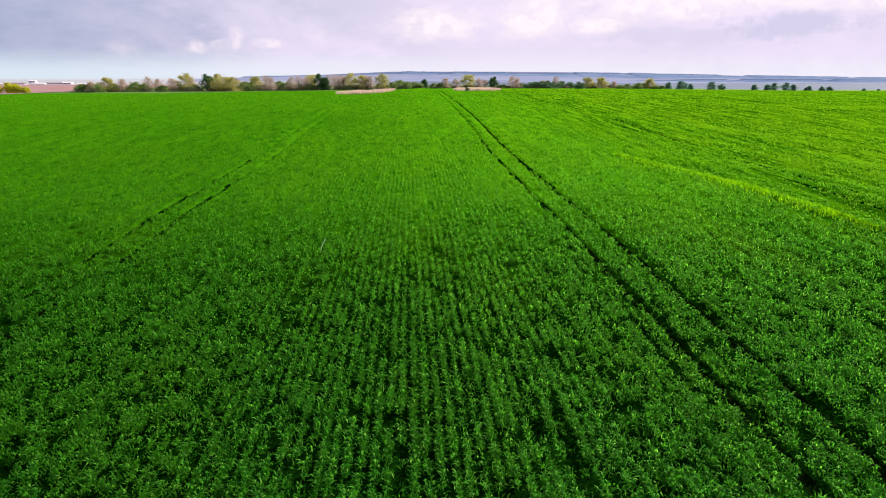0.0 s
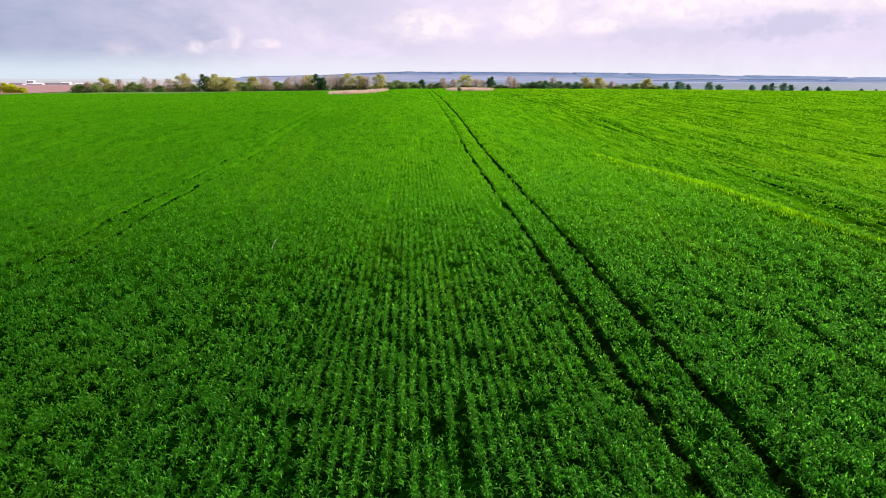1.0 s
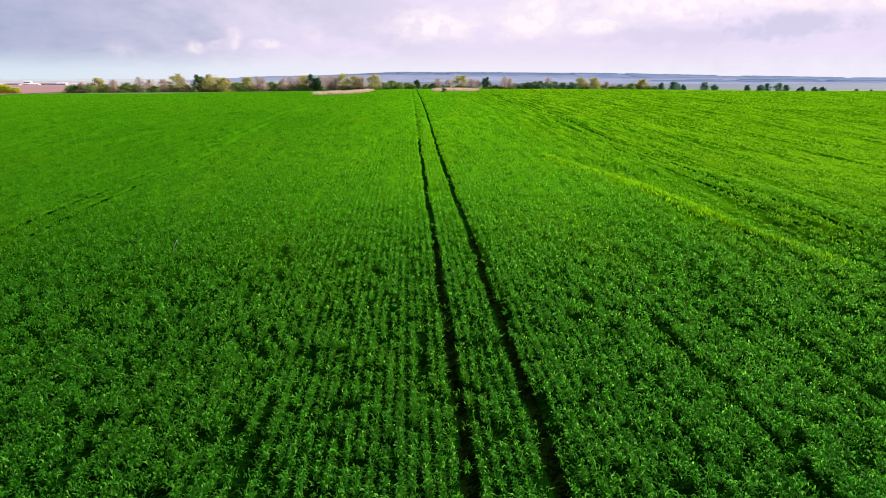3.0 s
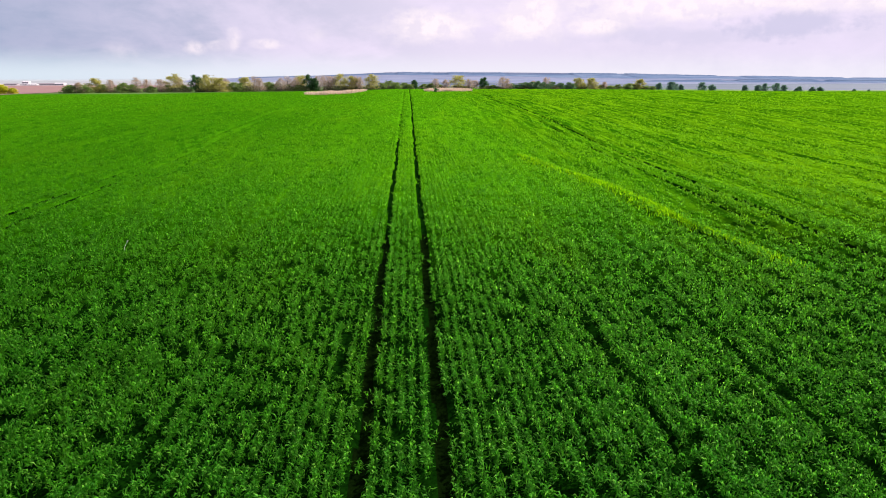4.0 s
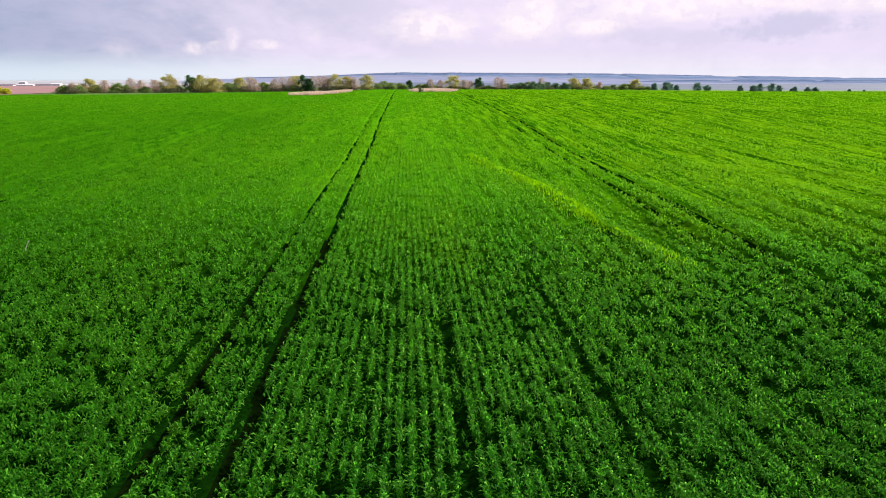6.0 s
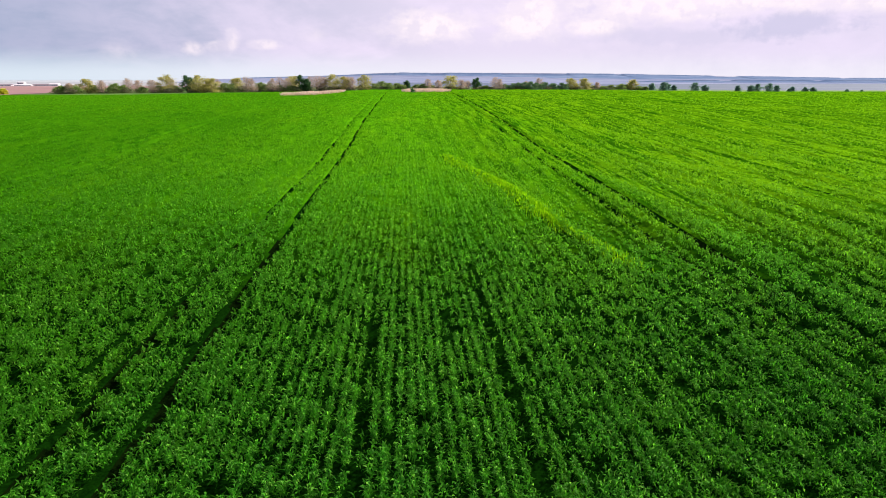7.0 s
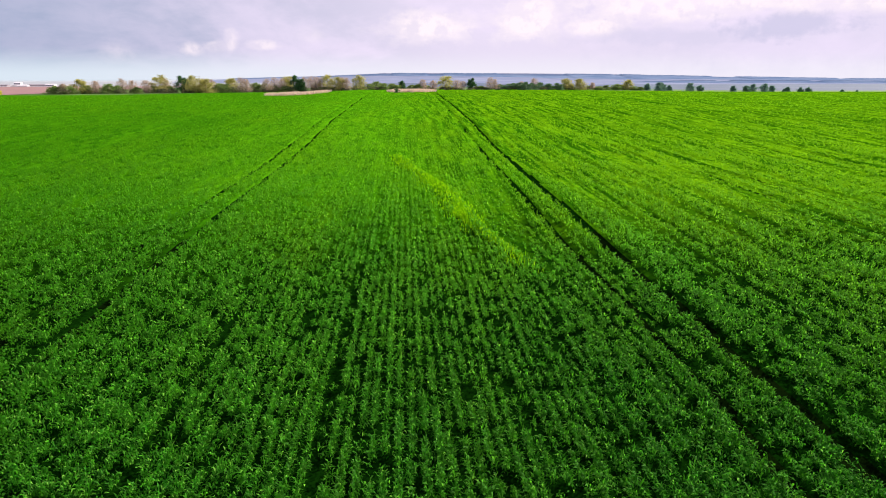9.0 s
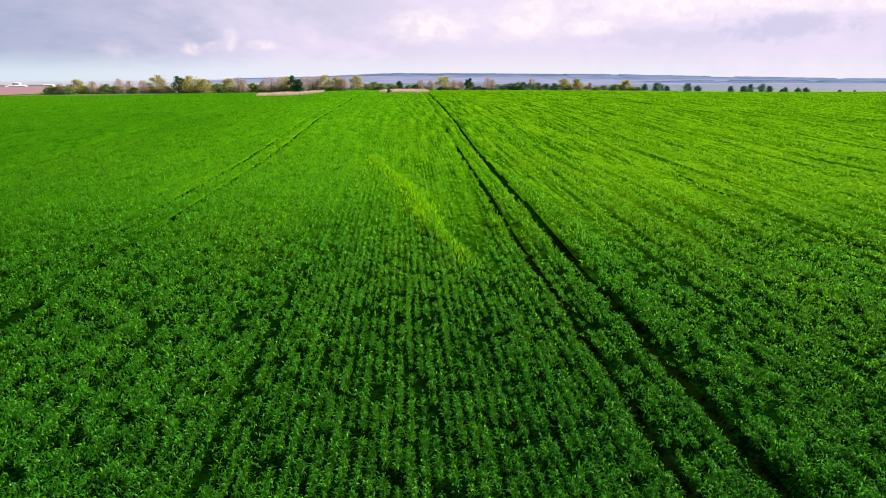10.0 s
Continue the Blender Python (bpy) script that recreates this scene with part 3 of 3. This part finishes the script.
BUDDING = ((-306, 645, 1.1), (-285, 665, 3.6), (-265, 680, 5.7), (-256, 682, 3.5), (-240, 676, 4.0), (-189, 691, 5.6), (-151, 699, 6.7), (-145, 695, 5.0), (-124, 701, 5.0),
           (-119, 714, 6.7), (-111, 713, 5.5), (-87, 721, 7.3), (-83, 735, 7.8), (-77, 728, 7.2), (-73, 730, 6.6), (-48, 729, 6.6), (-43, 725, 6.0), (42, 756, 4.0), (54, 754, 2.8),
           (83, 770, 3.3), (90, 783, 1.9), (124, 784, 5.8), (128, 774, 3.9), (181, 802, 5.1), (165, 796, 1.1), (259, 816, -0.5), (-226, 691, 5.1), (-182, 702, 4.4))
DARK = ((-210, 693, 7.9), (-97, 718, 8.4), (18, 765, 2.1), (102, 785, 5.2), (-91, 715, 4.3), (-205, 694, 5.0))
BUSHES = ((-317, 649, -1.5), (-312, 645, -2.0), (-306, 650, -1.0), (-303, 651, -1.6), (-294, 667, -1.3), (-273, 663, 0.4), (-268, 673, -1.4), (-247, 669, -3.0), (-238, 686, -2.2),
          (-223, 692, -2.3), (-175, 697, 0.4), (-168, 701, -0.2), (-140, 719, 0.8), (-133, 716, -0.4), (-120, 714, -2.2), (-108, 712, -2.7), (-18, 740, -0.8), (-11, 751, 1.6),
          (-3, 740, -0.2), (5, 760, -1.0), (11, 746, -2.1), (28, 766, -2.4))
HEDGE = ((35, 753, -1.6), (47, 772, -3.2), (74, 773, -3.8), (111, 777, -3.9), (134, 783, -2.1), (142, 788, -3.5), (151, 788, -0.8), (158, 783, -0.1), (167, 783, 0.5), (177, 792, -0.9),
         (189, 805, -0.4), (199, 800, -1.7), (208, 789, -0.9), (217, 808, -2.5), (230, 809, -3.2), (254, 818, -4.7), (264, 804, -5.2), (278, 820, -4.0), (286, 806, -2.5), (300, 822, -3.4),
         (312, 816, -5.4), (321, 817, -6.1))
LONE = ((337, 835, -2.2), (345, 818, -0.6), (356, 830, -1.4), (369, 840, -4.4), (393, 832, -1.5), (408, 834, -4.4), (466, 860, -5.5), (480, 852, -5.4), (493, 861, -3.4), (502, 847, -2.4),
        (518, 857, -5.5), (536, 857, -9.3), (549, 871, -7.3), (560, 859, -7.8), (586, 882, -8.3), (627, 870, -11.1), (663, 890, -12.4))
GOLD = ((-386, 608, -0.9), (-376, 614, -0.1), (-367, 620, 0.6), (-357, 610, -0.6), (-349, 613, -3.5))
seed = 100
for x, y, top in far(YOUNG):
    seed += 1
    h = top - float(land(x, y))
    tree("tree", "broad tree with young yellow-green leaves behind the field", "tree", BELT, "yellow", x, y, h, h * 1.1, seed, 1900, 0.10, 0.48)
for x, y, top in far(BUDDING):
    seed += 1
    h = top - float(land(x, y))
    tree("tree", "slender budding tree with pinkish-brown twigs", "tree", BELT, "pink", x, y, h, h * 0.85, seed, 1100, 0.16, 0.32, 0.42)
for x, y, top in far(DARK):
    seed += 1
    h = top - float(land(x, y))
    tree("tree", "dense dark green tree among paler ones", "tree", BELT, "dark", x, y, h, h * 0.75, seed, 1800, 0.06, 0.52)
for i, (x, y, top) in enumerate(far(BUSHES + HEDGE)):
    seed += 1
    h = top - float(land(x, y))
    deep = 135 < x < 231
    tree("bush", "low rounded deep green bush at the field edge" if deep else "low rounded green bush at the field edge", "bush", "bushes of the shelterbelt", "hedge" if deep else "bush", x, y, h, max(h * 1.7, 11.0), seed, 1100, 0.02, 0.55, 0.2)
r = np.random.default_rng(5)
for i in range(66):
    seed += 1
    x = -336 + 10.0 * i + float(r.uniform(-5, 5))
    y = 772 + 0.27 * (x + 19) + float(r.uniform(-9, 9))
    h = float(r.uniform(3.5, 6.5)) * (1.0 if x < 0 else 0.75)
    tree("bush", "low olive-brown undergrowth bush between the trees", "bush", "undergrowth of the shelterbelt", "under", x, y, h, h * 2.6, seed, 420, 0.0, 0.60, 0.15)
for x, y, top in far(LONE):
    seed += 1
    h = top - float(land(x, y))
    tree("tree", "dark bluish-green tree far down in the valley", "tree", "trees in the valley", "blue", x, y, h, h * 1.05, seed, 1000, 0.03, 0.58)
for x, y, top in far(GOLD):
    seed += 1
    h = top - float(land(x, y))
    tree("bush", "bright golden-green bush beside a ploughed field", "bush", "golden bushes", "gold", x, y, h, h * 1.25, seed, 1500, 0.02, 0.5)


# a weed clump at the edge of a reed bed, and a dry stalk left standing in the crop
tree("weed_clump", "small dark weed clump beside the dry reeds", "weeds", "", "dark", 19.0, 214.0, 1.6, 1.8, 901, 160, 0.0, 0.16, 0.1)


def dry_stalk(x, y):
    root = tagged(new("dry_stalk"), "thin pale dry stalk standing above the wheat", "stalk")
    root.matrix_world = pose(x, y, float(land(x, y)))
    v, f = tubes([((0, 0, 0), (0.06, 0.03, 0.36), 0.020, 0.017), ((0.06, 0.03, 0.36), (0.20, 0.03, 0.62), 0.017, 0.010)])
    part("stem", mesh_from("stem", v, f, M_STALK), root)
    v, f = tubes([((0.19, 0.03, 0.58), (0.23, 0.03, 0.66), 0.012, 0.035), ((0.23, 0.03, 0.66), (0.28, 0.03, 0.72), 0.035, 0.008)], 6)
    part("seed_head", mesh_from("seed_head", v, f, M_STALK), root, "pale seed head")


dry_stalk(-4.5, 30.3)


# ---- beyond the trees ----
ob = new("ploughed_field", sheet("ploughed_field", np.linspace(-740, -353, 60), np.linspace(582, 1230, 40), lambda x, y: land(x, y) + 0.4, M_PLOUGHED))
tagged(ob, "bare pinkish-brown ploughed field beyond the trees", "field", kind="structure")


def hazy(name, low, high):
    """Far woods and fields, with the haze of the air put into their colour."""
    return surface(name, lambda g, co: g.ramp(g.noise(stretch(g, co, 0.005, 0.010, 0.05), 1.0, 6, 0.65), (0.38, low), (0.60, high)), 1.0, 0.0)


def ridge(label, dist, stops, depth, base, material, rough, seed, wooded=()):
    """A long hill: a front slope up to an uneven wooded crest, and a back slope."""
    px, pz = [s[0] for s in stops], [s[1] for s in stops]
    xs = np.arange(px[0], px[-1], 8.0)
    crest = np.interp(xs, px, pz)
    woods = smooth(hash_noise(xs / 240, xs * 0, seed), 0.47, 0.53)
    for a, b in wooded:
        woods = np.maximum(woods if (a, b) != wooded[0] else 0 * xs, smooth(xs, a, a + 20) * (1 - smooth(xs, b - 20, b)))
    crest = crest + rough * woods * (0.75 + 0.3 * hash_noise(xs / 60, xs * 0, seed + 1) + 0.3 * hash_noise(xs / 13, xs * 0, seed + 4)) + 0.4 * rough * (hash_noise(xs / 500, xs * 0, seed + 2) - 0.5)
    us = np.array((-1.0, -0.7, -0.4, -0.15, -0.02, 0.0, 0.1, 0.6))
    share = np.array((0.0, 0.22, 0.52, 0.78, 0.86, 1.0, 1.0, 0.2))
    v = np.stack([np.broadcast_to(xs, (8, len(xs))), dist + us[:, None] * depth + 0 * xs, base + (crest - base) * share[:, None] + 0 * us[:, None]], -1).reshape(-1, 3)
    n = len(xs)
    i = (np.arange(7)[:, None] * n + np.arange(n - 1)[None, :]).ravel()
    ob = new("backdrop", mesh_from("backdrop", v, [np.stack([i, i + 1, i + n + 1, i + n], 1)], material))
    return tagged(ob, label, "hills", kind="structure")


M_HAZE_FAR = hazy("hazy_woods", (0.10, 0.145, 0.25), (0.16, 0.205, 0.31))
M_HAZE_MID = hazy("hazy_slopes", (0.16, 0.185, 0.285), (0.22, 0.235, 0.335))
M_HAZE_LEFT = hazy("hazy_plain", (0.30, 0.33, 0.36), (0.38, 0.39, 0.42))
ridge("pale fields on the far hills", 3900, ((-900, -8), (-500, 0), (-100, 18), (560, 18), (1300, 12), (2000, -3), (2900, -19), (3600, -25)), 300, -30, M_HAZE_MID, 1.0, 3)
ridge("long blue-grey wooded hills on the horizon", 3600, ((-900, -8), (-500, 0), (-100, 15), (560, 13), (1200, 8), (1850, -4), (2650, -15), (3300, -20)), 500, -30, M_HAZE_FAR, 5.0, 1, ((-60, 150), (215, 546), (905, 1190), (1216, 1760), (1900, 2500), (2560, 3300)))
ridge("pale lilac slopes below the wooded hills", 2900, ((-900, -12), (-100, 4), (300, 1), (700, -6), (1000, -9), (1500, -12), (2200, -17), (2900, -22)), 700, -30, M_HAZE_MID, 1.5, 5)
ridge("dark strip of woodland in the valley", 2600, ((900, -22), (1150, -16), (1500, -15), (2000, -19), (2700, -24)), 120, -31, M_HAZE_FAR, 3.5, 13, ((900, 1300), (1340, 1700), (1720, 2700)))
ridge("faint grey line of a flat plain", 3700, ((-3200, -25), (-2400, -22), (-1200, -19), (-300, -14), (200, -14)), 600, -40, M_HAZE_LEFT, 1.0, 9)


# ---- farm in the distance ----
M_WHITE = surface("white_plaster", lambda g, co: g.ramp(g.noise(co, 0.5, 4), (0.3, (0.50, 0.44, 0.46)), (0.7, (0.60, 0.54, 0.56))), 0.8, 0.1)
M_ROOF = surface("grey_roofing", lambda g, co: g.ramp(g.noise(co, 0.5, 4), (0.3, (0.16, 0.12, 0.14)), (0.7, (0.26, 0.20, 0.22))), 0.8, 0.1)
M_PALE_ROOF = surface("pale_roofing", lambda g, co: g.ramp(g.noise(co, 0.5, 4), (0.3, (0.62, 0.55, 0.58)), (0.7, (0.74, 0.68, 0.70))), 0.6, 0.2)
M_DOOR = surface("dark_opening", lambda g, co: g.ramp(g.noise(co, 1.0, 3), (0.3, (0.05, 0.05, 0.06)), (0.7, (0.09, 0.09, 0.10))), 0.5, 0.3)


def block(sx, sy, sz, x=0, y=0, z=0):
    bm = bmesh.new()
    bmesh.ops.create_cube(bm, size=1.0, matrix=Matrix.Translation((x, y, z + sz / 2)) @ Matrix.Diagonal((sx, sy, sz, 1)))
    return bm


def made(name, bm, material):
    me = bpy.data.meshes.new(name)
    bm.to_mesh(me)
    bm.free()
    me.materials.append(material)
    return me


def gable(sx, sy, rise, z, over=0.5):
    bm = bmesh.new()
    a, b = sx / 2 + over, sy / 2 + over
    ps = [bm.verts.new(p) for p in ((-a, -b, z), (a, -b, z), (a, b, z), (-a, b, z), (-a, 0, z + rise), (a, 0, z + rise))]
    for f in ((0, 1, 5, 4), (2, 3, 4, 5), (1, 2, 5), (3, 0, 4), (3, 2, 1, 0)):
        bm.faces.new([ps[i] for i in f])
    return bm


def barn(name, label, category, x, y, sx, sy, sz, rise, roof, doors, turn=0):
    root = tagged(new(name), label, category, "farm buildings")
    root.matrix_world = pose(x, y, float(land(x, y)) - 0.3, 0, 0, turn)
    wall = part("wall", made("wall", block(sx, sy, sz), M_WHITE), root)
    part("roof", made("roof", gable(sx, sy, rise, sz + 0.01), roof), root)
    for i in range(doors):
        u = (i + 0.5) / doors * sx - sx / 2
        part("window", made("window", block(sx / doors * 0.35, 0.3, sz * 0.45, u, -sy / 2 - 0.05, sz * 0.25), M_DOOR), root, "dark window opening")
    return root


barn("farm_house", "white farm house far across the plain", "house", -673, 1326, 17, 11, 3.2, 1.8, M_PALE_ROOF, 4)
barn("barn", "long low white barn with a dark roof", "barn", -704, 1338, 32, 11, 2.0, 1.6, M_ROOF, 6)
barn("barn", "long low white barn with a pale roof", "barn", -737, 1335, 24, 11, 1.9, 1.5, M_PALE_ROOF, 5)
barn("barn", "long low white barn with a dark roof", "barn", -769, 1330, 26, 11, 1.9, 1.5, M_ROOF, 4)
for fx, fy, fw in ((-640, 1322, 22), (-655, 1350, 20), (-722, 1320, 18), (-752, 1350, 30), (-795, 1335, 24), (-830, 1340, 30)):
    barn("barn", "low white farm shed with a pale roof", "barn", fx, fy, fw, 9, 1.6, 1.1, M_PALE_ROOF, 3)
barn("storehouse", "white storehouse standing beyond the barns", "storehouse", -977, 1752, 16, 12, 4.8, 1.6, M_PALE_ROOF, 3)
